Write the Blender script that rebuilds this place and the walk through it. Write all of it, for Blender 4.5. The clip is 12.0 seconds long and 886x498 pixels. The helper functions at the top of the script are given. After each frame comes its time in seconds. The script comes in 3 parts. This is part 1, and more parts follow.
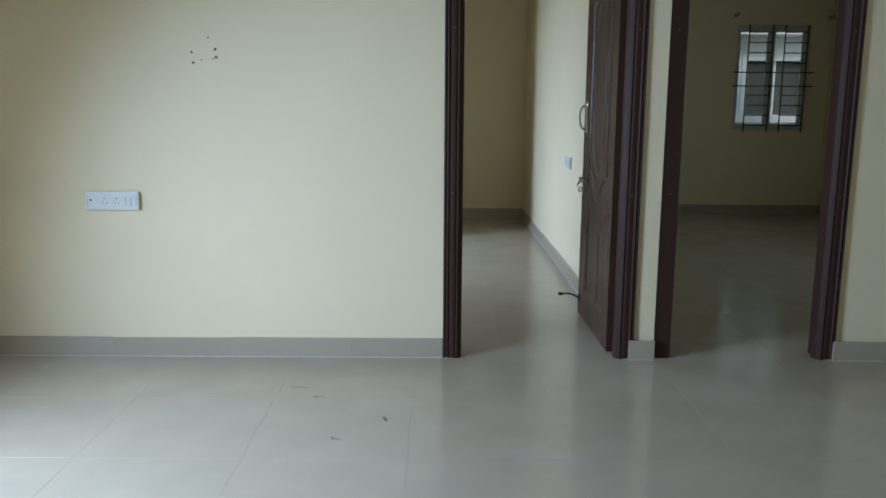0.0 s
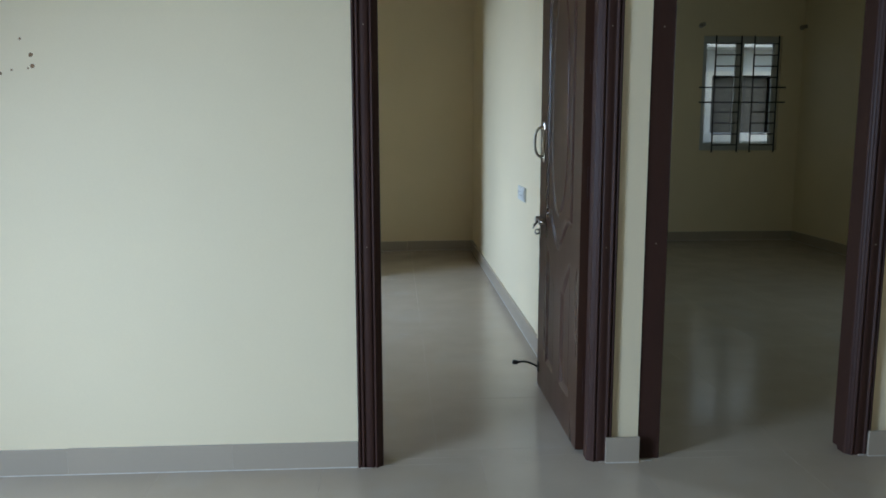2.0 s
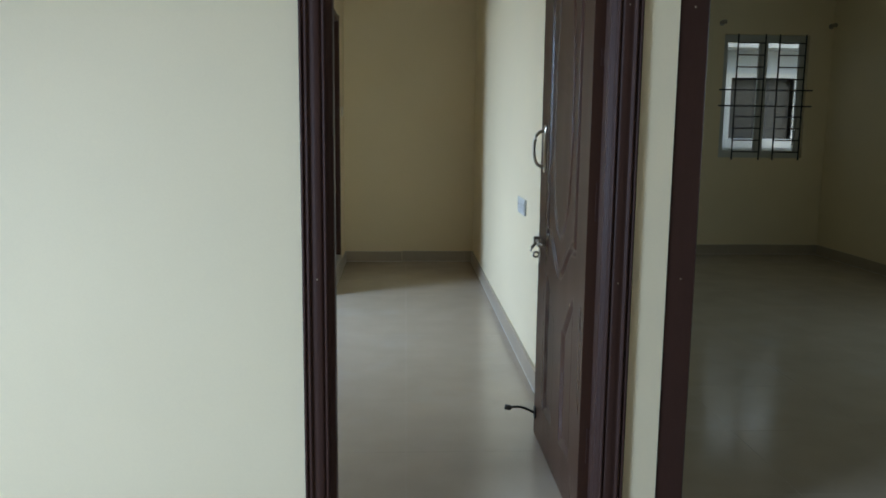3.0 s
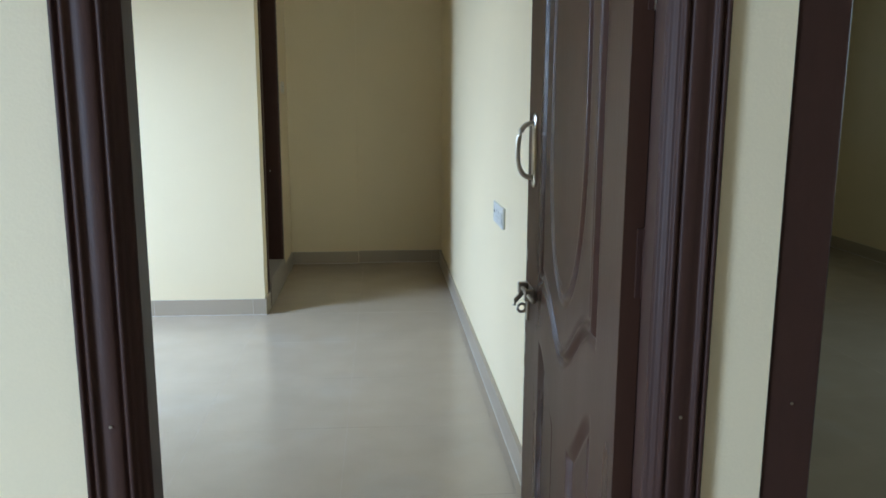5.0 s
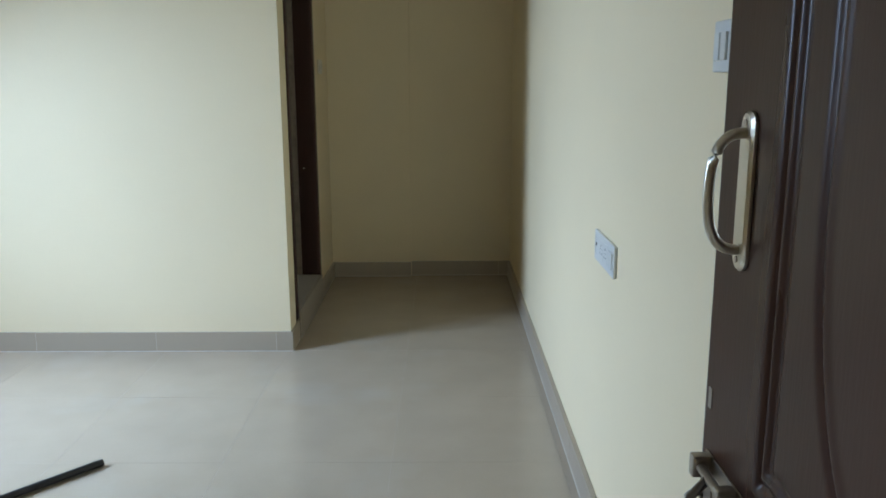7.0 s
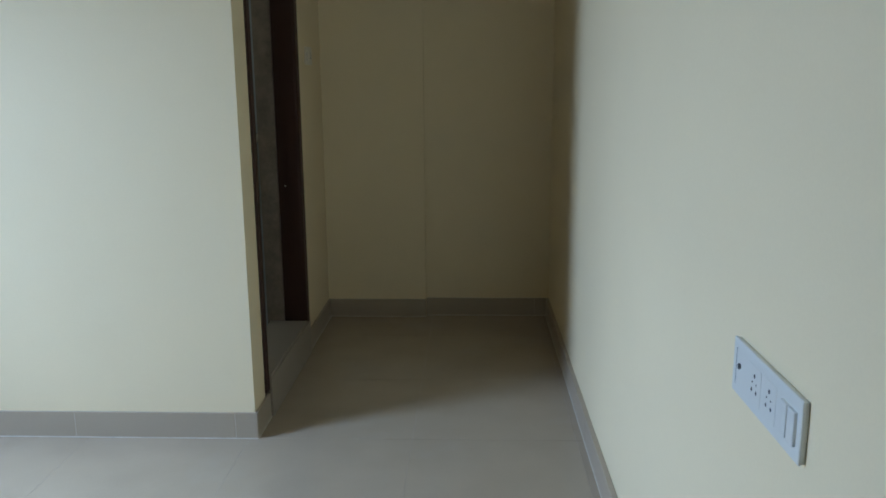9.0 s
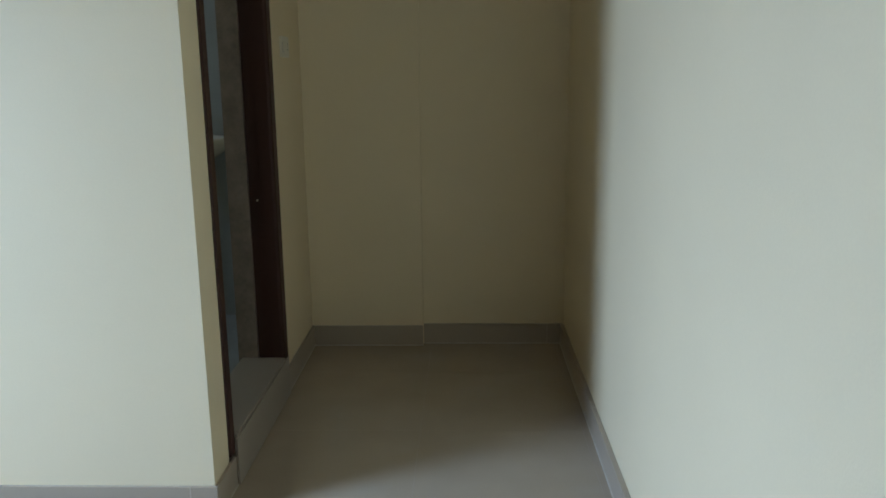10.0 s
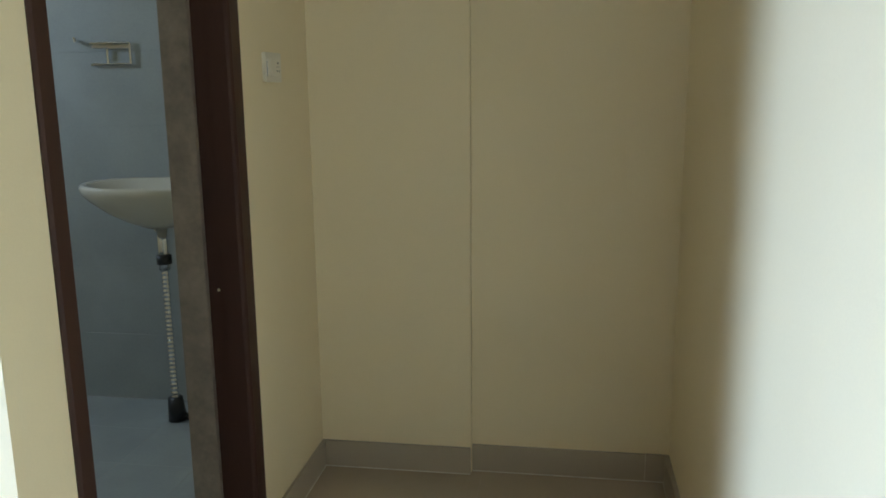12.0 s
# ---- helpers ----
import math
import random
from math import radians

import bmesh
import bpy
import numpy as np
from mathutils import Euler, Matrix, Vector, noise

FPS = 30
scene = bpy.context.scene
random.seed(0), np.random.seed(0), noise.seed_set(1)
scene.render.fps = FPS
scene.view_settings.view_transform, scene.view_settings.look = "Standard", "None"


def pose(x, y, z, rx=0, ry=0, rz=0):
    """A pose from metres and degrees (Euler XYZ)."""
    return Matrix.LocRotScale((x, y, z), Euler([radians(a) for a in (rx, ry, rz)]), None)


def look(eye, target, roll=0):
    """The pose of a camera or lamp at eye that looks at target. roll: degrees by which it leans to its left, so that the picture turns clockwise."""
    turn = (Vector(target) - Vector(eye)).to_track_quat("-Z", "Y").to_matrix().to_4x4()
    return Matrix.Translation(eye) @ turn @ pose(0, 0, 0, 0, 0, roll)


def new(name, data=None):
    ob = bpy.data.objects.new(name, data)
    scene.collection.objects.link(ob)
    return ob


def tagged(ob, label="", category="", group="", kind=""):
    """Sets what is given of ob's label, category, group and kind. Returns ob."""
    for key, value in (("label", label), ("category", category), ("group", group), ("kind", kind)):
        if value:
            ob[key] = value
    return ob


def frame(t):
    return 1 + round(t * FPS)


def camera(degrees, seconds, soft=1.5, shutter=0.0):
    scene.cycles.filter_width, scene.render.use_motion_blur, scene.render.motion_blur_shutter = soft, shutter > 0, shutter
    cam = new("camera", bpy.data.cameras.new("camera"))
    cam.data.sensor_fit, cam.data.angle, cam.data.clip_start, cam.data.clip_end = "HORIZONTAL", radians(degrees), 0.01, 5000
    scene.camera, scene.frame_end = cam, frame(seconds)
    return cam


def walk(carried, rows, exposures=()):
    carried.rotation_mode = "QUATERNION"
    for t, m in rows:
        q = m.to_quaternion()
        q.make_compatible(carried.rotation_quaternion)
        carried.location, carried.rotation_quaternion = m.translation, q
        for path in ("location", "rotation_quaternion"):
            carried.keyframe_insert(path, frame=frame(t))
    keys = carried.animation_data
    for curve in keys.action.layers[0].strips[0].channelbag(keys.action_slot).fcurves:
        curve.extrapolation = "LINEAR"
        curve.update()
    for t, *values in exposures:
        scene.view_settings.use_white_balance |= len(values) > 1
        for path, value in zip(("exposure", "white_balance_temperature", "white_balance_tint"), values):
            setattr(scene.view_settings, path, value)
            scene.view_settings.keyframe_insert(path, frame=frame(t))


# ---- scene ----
cam = camera(57.8, 12.0, soft=1.7)
PATH = [
    (0, (-0.027, -0.3, 1.253), (-0.016, 1.67, 0.904), 0.4),
    (0.5, (-0.003, -0.094, 1.24), (0.057, 1.877, 0.904), 0.2),
    (1, (0.084, 0.195, 1.262), (0.165, 2.165, 0.931), -0.4),
    (1.5, (0.121, 0.42, 1.26), (0.213, 2.393, 0.941), -0.4),
    (2, (0.146, 0.73, 1.272), (0.263, 2.703, 0.969), -0.1),
    (2.5, (0.202, 0.989, 1.263), (0.35, 2.962, 0.974), 0.3),
    (3, (0.294, 1.319, 1.277), (0.388, 3.294, 0.977), 0.6),
    (5, (0.448, 2.435, 1.324), (0.601, 4.395, 0.957), 0.2),
    (5.5, (0.462, 2.709, 1.311), (0.561, 4.668, 0.921), 0.2),
    (6, (0.445, 2.993, 1.318), (0.558, 4.95, 0.922), 0.5),
    (6.5, (0.46, 3.238, 1.31), (0.577, 5.192, 0.901), 0.7),
    (7, (0.488, 3.526, 1.326), (0.485, 5.483, 0.913), -0.2),
    (9, (0.519, 4.626, 1.295), (0.446, 6.581, 0.879), -0.4),
    (9.5, (0.518, 4.897, 1.281), (0.428, 6.85, 0.859), -0.7),
    (10, (0.474, 5.194, 1.293), (0.415, 7.147, 0.865), -0.6),
    (10.5, (0.508, 5.473, 1.305), (0.443, 7.425, 0.873), -0.6),
    (11, (0.579, 5.786, 1.339), (0.405, 7.737, 0.934), -1.8),
    (11.5, (0.593, 6.035, 1.324), (0.35, 7.983, 0.941), -1.7),
    (12, (0.58, 6.298, 1.345), (0.276, 8.235, 0.949), -0.6),
]
walk(cam, [(t, look(eye, target, roll)) for t, eye, target, roll in PATH],
     exposures=[(0.0, 0.05, 6340, 10), (2.0, 0.03, 6340, 10), (3.0, 0.15, 6500, 10), (5.0, 0.42, 6500, 10), (5.5, 0.33, 6500, 10),
                (6.0, 0.27, 6500, 10), (6.5, 0.2, 6500, 10), (7.0, 0.04, 6500, 10), (9.0, -0.28, 6240, 10), (9.5, -0.25, 6240, 10),
                (10.0, -0.10, 6240, 10), (10.5, 0.05, 6240, 10), (11.0, 0.33, 6240, 10), (11.5, 0.58, 6240, 10), (12.0, 0.97, 6340, 10)])

# ---- world and light ----
world = bpy.data.worlds.new("world")
scene.world = world
world.use_nodes = True
wn = world.node_tree.nodes
sky = wn.new("ShaderNodeTexSky")
sky.sky_type = "NISHITA"
sky.sun_disc = False
sky.sun_elevation, sky.sun_rotation = radians(38), radians(180)
wn["Background"].inputs["Strength"].default_value = 0.15
world.node_tree.links.new(sky.outputs["Color"], wn["Background"].inputs["Color"])


def sun_lamp():
    data = bpy.data.lights.new("sun", "SUN")
    data.energy, data.angle, data.color = 0.6, radians(12), (1.0, 0.97, 0.93)
    ob = new("sun", data)
    ob.matrix_world = look((0.5, -20, 20), (0, 6, 0))


def window_light(name, place, target, width, height, power, color, spread=180):
    """Sky light that enters by an opening, falling downwards as the sky's does."""
    data = bpy.data.lights.new(name, "AREA")
    data.shape, data.size, data.size_y = "RECTANGLE", width, height
    data.energy, data.color, data.spread = power, color, radians(spread)
    ob = new(name, data)
    ob.matrix_world = look(place, target)


SKY_BLUE = (0.520, 0.735, 1.04)
sun_lamp()
window_light("balcony_daylight", (-2.70, 1.62, 1.15), (-0.6, 1.84, 0.06), 0.95, 1.80, 98, SKY_BLUE, 132)
window_light("bedroom_daylight", (-2.70, 6.17, 1.60), (-0.6, 6.34, 0.06), 0.74, 1.20, 59, (0.514, 0.735, 1.08), 114)
window_light("ventilator_daylight", (-2.68, 8.70, 2.02), (-1.0, 8.75, 1.2), 0.34, 0.36, 6.5, (0.66, 0.84, 1.0))
window_light("side_window_daylight", (4.70, 5.52, 1.62), (2.4, 5.9, 0.9), 0.84, 1.16, 9.5, (0.62, 0.90, 1.10))

# ---- materials ----


def material(name, color, rough=0.5, metal=0.0, vary=0.06, scale=3.0, fine=60.0, bump=0.05, spec=0.5,
             dirt=None, dirt_amount=0.0, dirt_scale=1.5, per_object=0.0, coat=0.0, rough_vary=0.05, stretch=(1, 1, 1)):
    """A surface with broad and fine variation of colour, gloss and relief."""
    mat = bpy.data.materials.new(name)
    mat.use_nodes = True
    nt = mat.node_tree
    bsdf = nt.nodes["Principled BSDF"]
    link = nt.links.new
    bsdf.inputs["Metallic"].default_value = metal
    bsdf.inputs["Specular IOR Level"].default_value = spec
    bsdf.inputs["Coat Weight"].default_value = coat
    geo = nt.nodes.new("ShaderNodeNewGeometry")
    mapping = nt.nodes.new("ShaderNodeMapping")
    mapping.inputs["Scale"].default_value = stretch
    link(geo.outputs["Position"], mapping.inputs["Vector"])

    def cloud(size, detail):
        n = nt.nodes.new("ShaderNodeTexNoise")
        n.inputs["Scale"].default_value, n.inputs["Detail"].default_value = size, detail
        link(mapping.outputs["Vector"], n.inputs["Vector"])
        return n.outputs["Fac"]

    def ranged(src, a, b):
        m = nt.nodes.new("ShaderNodeMapRange")
        m.inputs["From Min"].default_value, m.inputs["From Max"].default_value = 0.25, 0.75
        m.inputs["To Min"].default_value, m.inputs["To Max"].default_value = a, b
        link(src, m.inputs["Value"])
        return m.outputs["Result"]

    broad, small = cloud(scale, 4), cloud(fine, 3)
    hsv = nt.nodes.new("ShaderNodeHueSaturation")
    hsv.inputs["Color"].default_value = (*color, 1)
    add = nt.nodes.new("ShaderNodeMath")
    add.operation = "ADD"
    link(ranged(broad, 1 - vary, 1 + vary), add.inputs[0])
    link(ranged(small, -vary * 0.5, vary * 0.5), add.inputs[1])
    value = add.outputs[0]
    if per_object:
        info = nt.nodes.new("ShaderNodeObjectInfo")
        r = nt.nodes.new("ShaderNodeMapRange")
        r.inputs["To Min"].default_value, r.inputs["To Max"].default_value = 1 - per_object, 1 + per_object
        link(info.outputs["Random"], r.inputs["Value"])
        mul = nt.nodes.new("ShaderNodeMath")
        mul.operation = "MULTIPLY"
        link(value, mul.inputs[0])
        link(r.outputs["Result"], mul.inputs[1])
        value = mul.outputs[0]
    link(value, hsv.inputs["Value"])
    out = hsv.outputs["Color"]
    if dirt:
        mix = nt.nodes.new("ShaderNodeMix")
        mix.data_type = "RGBA"
        ramp = nt.nodes.new("ShaderNodeMapRange")
        ramp.inputs["From Min"].default_value, ramp.inputs["From Max"].default_value = 0.55, 0.75
        ramp.inputs["To Max"].default_value = dirt_amount
        link(cloud(dirt_scale, 6), ramp.inputs["Value"])
        link(ramp.outputs["Result"], mix.inputs["Factor"])
        link(out, mix.inputs["A"])
        mix.inputs["B"].default_value = (*dirt, 1)
        out = mix.outputs["Result"]
    link(out, bsdf.inputs["Base Color"])
    link(ranged(broad, max(rough - rough_vary, 0.02), rough + rough_vary), bsdf.inputs["Roughness"])
    if bump:
        b = nt.nodes.new("ShaderNodeBump")
        b.inputs["Strength"].default_value, b.inputs["Distance"].default_value = bump, 0.004
        link(small, b.inputs["Height"])
        link(b.outputs["Normal"], bsdf.inputs["Normal"])
    return mat


WHITECEMENT = material("white_cement_joint", (0.62, 0.58, 0.50), 0.8, vary=0.2, scale=25, bump=0.1)
CREAM = material("cream_wall_paint", (0.872, 0.737, 0.500), 0.55, vary=0.025, scale=1.6, fine=220, bump=0.10, spec=0.35)
WHITEWASH = material("ceiling_white", (0.86, 0.85, 0.81), 0.7, vary=0.02, bump=0.08)
TILE = material("vitrified_floor_tile", (0.445, 0.364, 0.276), 0.165, vary=0.05, scale=4.0, fine=160, bump=0.006, spec=0.5,
                dirt=(0.50, 0.47, 0.42), dirt_amount=0.25, dirt_scale=2.3, per_object=0.012, rough_vary=0.05)
SKIRT = material("skirting_tile", (0.425, 0.352, 0.268), 0.32, vary=0.015, scale=2, fine=60, bump=0.0, per_object=0.03, rough_vary=0.0)
GROUT = material("pale_grout", (0.45, 0.385, 0.315), 0.8, vary=0.15, scale=8, bump=0.1)
BROWN = material("brown_enamel_paint", (0.052, 0.0235, 0.0175), 0.46, vary=0.10, scale=6, fine=90, bump=0.05, spec=0.22,
                 stretch=(1, 1, 0.25))
LEAF = material("brown_door_skin", (0.056, 0.0250, 0.0162), 0.30, vary=0.08, scale=7, fine=180, bump=0.05, spec=0.20, stretch=(1, 1, 0.12))
PLASTIC = material("white_plastic", (0.73, 0.735, 0.70), 0.30, vary=0.015, bump=0.0)
CREAMPLASTIC = material("cream_plastic", (0.80, 0.73, 0.60), 0.35, vary=0.015, bump=0.0)
DARKHOLE = material("dark_socket_hole", (0.06, 0.06, 0.065), 0.6, bump=0.0)
BATHGROUT = material("grey_bath_grout", (0.33, 0.36, 0.375), 0.7, vary=0.1, scale=9, bump=0.05)
GREYLINE = material("grey_plastic_gap", (0.30, 0.31, 0.33), 0.5, bump=0.0)
STEEL = material("brushed_steel", (0.62, 0.58, 0.50), 0.30, metal=1.0, vary=0.05, fine=140, bump=0.02)
CHROME = material("chrome", (0.82, 0.83, 0.85), 0.10, metal=1.0, vary=0.02, bump=0.0)
OLDSTEEL = material("tarnished_latch_steel", (0.42, 0.37, 0.31), 0.42, metal=1.0, vary=0.15, scale=30, bump=0.03)
BLACK = material("black_plastic_pipe", (0.018, 0.018, 0.02), 0.38, vary=0.1, bump=0.02)
IRON = material("dark_painted_iron", (0.02, 0.022, 0.024), 0.5, vary=0.1, bump=0.03)
SILL = material("beige_stone_sill", (0.36, 0.31, 0.25), 0.34, vary=0.03, scale=3, fine=40, bump=0.0, rough_vary=0.0)
BATHTILE = material("grey_bath_tile", (0.35, 0.385, 0.40), 0.22, vary=0.06, scale=5, fine=90, bump=0.01, per_object=0.02,
                    dirt=(0.46, 0.50, 0.53), dirt_amount=0.4, dirt_scale=3)
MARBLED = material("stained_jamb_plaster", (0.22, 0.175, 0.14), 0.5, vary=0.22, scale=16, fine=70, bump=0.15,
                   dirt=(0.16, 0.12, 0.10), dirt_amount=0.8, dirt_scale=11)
CERAMIC = material("ivory_ceramic", (0.64, 0.61, 0.53), 0.12, vary=0.01, bump=0.0)
RUBBER = material("dark_rubber", (0.03, 0.028, 0.027), 0.6, bump=0.02)
UPVC = material("pale_window_frame", (0.62, 0.62, 0.58), 0.4, vary=0.04, bump=0.02)
FACADE = material("pale_grey_facade", (0.74, 0.77, 0.78), 0.8, vary=0.06, scale=1.5, fine=60, bump=0.2)
FACADE_TRIM = material("white_facade_trim", (0.88, 0.86, 0.80), 0.7, vary=0.04, bump=0.1)
DARKGLASS = material("dark_window_glass", (0.10, 0.092, 0.080), 0.6, vary=0.1, bump=0.0)
EARTH = material("dusty_ground", (0.24, 0.21, 0.17), 0.95, vary=0.2, scale=0.7, fine=9, bump=0.4)
STAIN = material("rusty_plug_mark", (0.30, 0.17, 0.08), 0.8, vary=0.2, scale=60, bump=0.1)
PLUG = material("pale_filler", (0.66, 0.50, 0.30), 0.8, vary=0.1, scale=60, bump=0.1)
SMUDGE = material("dirt_smudge", (0.22, 0.19, 0.155), 0.6, vary=0.3, scale=90, bump=0.1)


def glass():
    mat = bpy.data.materials.new("window_glass")
    mat.use_nodes = True
    b = mat.node_tree.nodes["Principled BSDF"]
    b.inputs["Transmission Weight"].default_value = 1.0
    b.inputs["Roughness"].default_value = 0.02
    b.inputs["IOR"].default_value = 1.45
    b.inputs["Base Color"].default_value = (0.80, 0.92, 0.95, 1)
    return mat


GLASS = glass()

# ---- building helpers ----


def part(name, bm, mat, parent=None, label="", smooth=False):
    """Links a bmesh as one mesh object under a thing or a part."""
    bmesh.ops.recalc_face_normals(bm, faces=bm.faces)
    me = bpy.data.meshes.new(name)
    bm.to_mesh(me)
    bm.free()
    me.materials.append(mat)
    if smooth:
        for p in me.polygons:
            p.use_smooth = True
    ob = new(name, me)
    ob.parent = parent
    if label:
        tagged(ob, label)
    return ob


def thing(name, place, label, category, group="", kind="", turn=0):
    ob = new(name)
    ob.empty_display_size = 0.1
    ob.matrix_world = pose(*place, 0, 0, turn)
    return tagged(ob, label, category, group, kind)


def add_box(bm, a, b, bevel=0.0):
    lo = [min(p, q) for p, q in zip(a, b)]
    hi = [max(p, q) for p, q in zip(a, b)]
    made = bmesh.ops.create_cube(bm, size=1.0)["verts"]
    for v in made:
        v.co = Vector([lo[i] + (v.co[i] + 0.5) * (hi[i] - lo[i]) for i in range(3)])
    if bevel:
        edges = list({e for v in made for e in v.link_edges})
        bmesh.ops.bevel(bm, geom=edges, offset=bevel, segments=2, affect="EDGES", profile=0.6)
    return bm


def box(a, b, bevel=0.0):
    return add_box(bmesh.new(), a, b, bevel)


def boxes(*pairs):
    bm = bmesh.new()
    for a, b in pairs:
        add_box(bm, a, b)
    return bm


def add_tube(bm, points, radius, sides=12):
    """A round bar along points."""
    pts = [Vector(p) for p in points]
    rings = []
    for i, p in enumerate(pts):
        d = (pts[min(i + 1, len(pts) - 1)] - pts[max(i - 1, 0)]).normalized()
        up = Vector((0, 0, 1)) if abs(d.z) < 0.95 else Vector((1, 0, 0))
        s = d.cross(up).normalized()
        u = s.cross(d).normalized()
        r = radius(i / max(len(pts) - 1, 1)) if callable(radius) else radius
        rings.append([bm.verts.new(p + r * (math.cos(k * 2 * math.pi / sides) * s + math.sin(k * 2 * math.pi / sides) * u))
                      for k in range(sides)])
    for a, b in zip(rings, rings[1:]):
        for k in range(sides):
            bm.faces.new((a[k], a[(k + 1) % sides], b[(k + 1) % sides], b[k]))
    bm.faces.new(rings[0])
    bm.faces.new(rings[-1])
    return bm


def tube(points, radius, sides=12):
    return add_tube(bmesh.new(), points, radius, sides)


def extrude_profile(profile, place, length):
    """A moulded bar: the closed profile (w, d) carried along its length by the function place(w, d, s)."""
    bm = bmesh.new()
    ends = [[bm.verts.new(place(w, d, s)) for w, d in profile] for s in (0, length)]
    n = len(profile)
    for k in range(n):
        bm.faces.new((ends[0][k], ends[0][(k + 1) % n], ends[1][(k + 1) % n], ends[1][k]))
    bm.faces.new(ends[0])
    bm.faces.new(list(reversed(ends[1])))
    return bm


def structure(name, bm, mat, label, category):
    return tagged(part(name, bm, mat), label, category, kind="structure")


# ---- plan ----
Y_FRONT, Y_IN = 3.62, 3.735        # the wall with the two doors
X_PART = 0.943                     # bedroom's side of the partition
X_PART2 = 1.05                     # second room's side of it
X_ALC, X_BATH = -0.278, -0.435     # wall between alcove and bathroom
Y_COR, Y_CORB = 7.358, 7.475       # bathroom's wall towards the bedroom
Y_BACK = 8.945                     # alcove's back
Y_BATHBACK = 9.42
X_LEFT, X_RIGHT = -2.62, 4.60
Y_REAR, Y_WIN = -3.0, 9.45
CEIL = 2.85
SK = 0.10                          # height of the skirting
D1 = (-0.003, 0.961)
D2 = (1.066, 1.984)
DH = 2.13
B0, B1 = 7.506, 8.352              # bathroom door along y
WX0, WX1, WZ0, WZ1 = 3.49, 4.36, 1.0, 2.23

structure("ground", box((-300, -300, -0.62), (300, 300, -0.60)), EARTH, "dusty bare ground around the house", "ground")

structure("wall_front", boxes(
    ((X_LEFT, Y_FRONT, 0), (D1[0], Y_IN, CEIL)),
    ((D1[0], Y_FRONT, DH), (D1[1], Y_IN, CEIL)),
    ((D1[1], Y_FRONT, 0), (D2[0], Y_IN, CEIL)),
    ((D2[0], Y_FRONT, DH), (D2[1], Y_IN, CEIL)),
    ((D2[1], Y_FRONT, 0), (X_RIGHT, Y_IN, CEIL))), CREAM, "cream-painted plaster wall with two doorways", "wall")
structure("wall_partition", boxes(((X_PART, Y_IN, 0), (X_PART2, Y_WIN, CEIL))), CREAM,
          "smooth cream-painted partition wall of the bedroom", "wall")
structure("wall_bathroom_side", boxes(((X_LEFT, Y_COR, 0), (X_ALC, Y_CORB, CEIL))), CREAM,
          "cream-painted wall that closes the bedroom", "wall")
structure("wall_bathroom_door", boxes(
    ((X_BATH, Y_CORB, 0), (X_ALC, B0, CEIL)),
    ((X_BATH, B0, 2.20), (X_ALC, B1, CEIL)),
    ((X_BATH, B1, 0), (X_ALC, Y_BATHBACK, CEIL))), CREAM, "cream alcove wall with the bathroom doorway", "wall")
structure("wall_alcove_back", boxes(
    ((X_ALC, Y_BACK, 0), (X_PART, Y_BACK + 0.12, CEIL)),
    ((X_ALC, Y_BACK - 0.030, 0), (0.262, Y_BACK, CEIL))), CREAM, "shaded cream alcove wall with a shallow step", "wall")
structure("wall_bathroom_back", boxes(((X_LEFT, Y_BATHBACK + 0.012, 0), (X_ALC, Y_BATHBACK + 0.13, CEIL))), CREAM,
          "wall behind the bathroom tiles", "wall")
structure("wall_room_window", boxes(
    ((X_PART2, Y_WIN, 0), (WX0, Y_WIN + 0.20, CEIL)),
    ((WX0, Y_WIN, 0), (WX1, Y_WIN + 0.20, WZ0)),
    ((WX0, Y_WIN, WZ1), (WX1, Y_WIN + 0.20, CEIL)),
    ((WX1, Y_WIN, 0), (X_RIGHT + 0.2, Y_WIN + 0.20, CEIL))), CREAM, "dim cream wall with a grilled window", "wall")
structure("wall_right", boxes(((X_RIGHT, Y_REAR, 0), (X_RIGHT + 0.2, 5.08, CEIL)), ((X_RIGHT, 5.08, 0), (X_RIGHT + 0.2, 5.96, WZ0)),
                              ((X_RIGHT, 5.08, WZ1), (X_RIGHT + 0.2, 5.96, CEIL)), ((X_RIGHT, 5.96, 0), (X_RIGHT + 0.2, Y_WIN, CEIL))),
          CREAM, "plain cream side wall with a window opening", "wall")
structure("wall_rear", boxes(((X_LEFT - 0.2, Y_REAR - 0.2, 0), (X_RIGHT + 0.2, Y_REAR, CEIL))), CREAM, "plain cream rear wall", "wall")
OPEN = ((1.12, 2.12, 0.0, 2.10), (5.78, 6.56, 0.94, 2.22), (8.50, 8.90, 1.80, 2.22))


def left_wall():
    bm = bmesh.new()
    y = Y_REAR
    for a, b, z0, z1 in OPEN:
        add_box(bm, (X_LEFT - 0.2, y, 0), (X_LEFT, a, CEIL))
        if z0 > 0:
            add_box(bm, (X_LEFT - 0.2, a, 0), (X_LEFT, b, z0))
        add_box(bm, (X_LEFT - 0.2, a, z1), (X_LEFT, b, CEIL))
        y = b
    add_box(bm, (X_LEFT - 0.2, y, 0), (X_LEFT, Y_WIN + 0.2, CEIL))
    return bm


structure("wall_left", left_wall(), CREAM, "cream outer wall with balcony door and window openings", "wall")
structure("ceiling", boxes(((X_LEFT - 0.2, Y_REAR - 0.2, CEIL), (X_RIGHT + 0.2, Y_WIN + 0.2, CEIL + 0.12))), WHITEWASH,
          "plain white plastered ceiling", "ceiling")

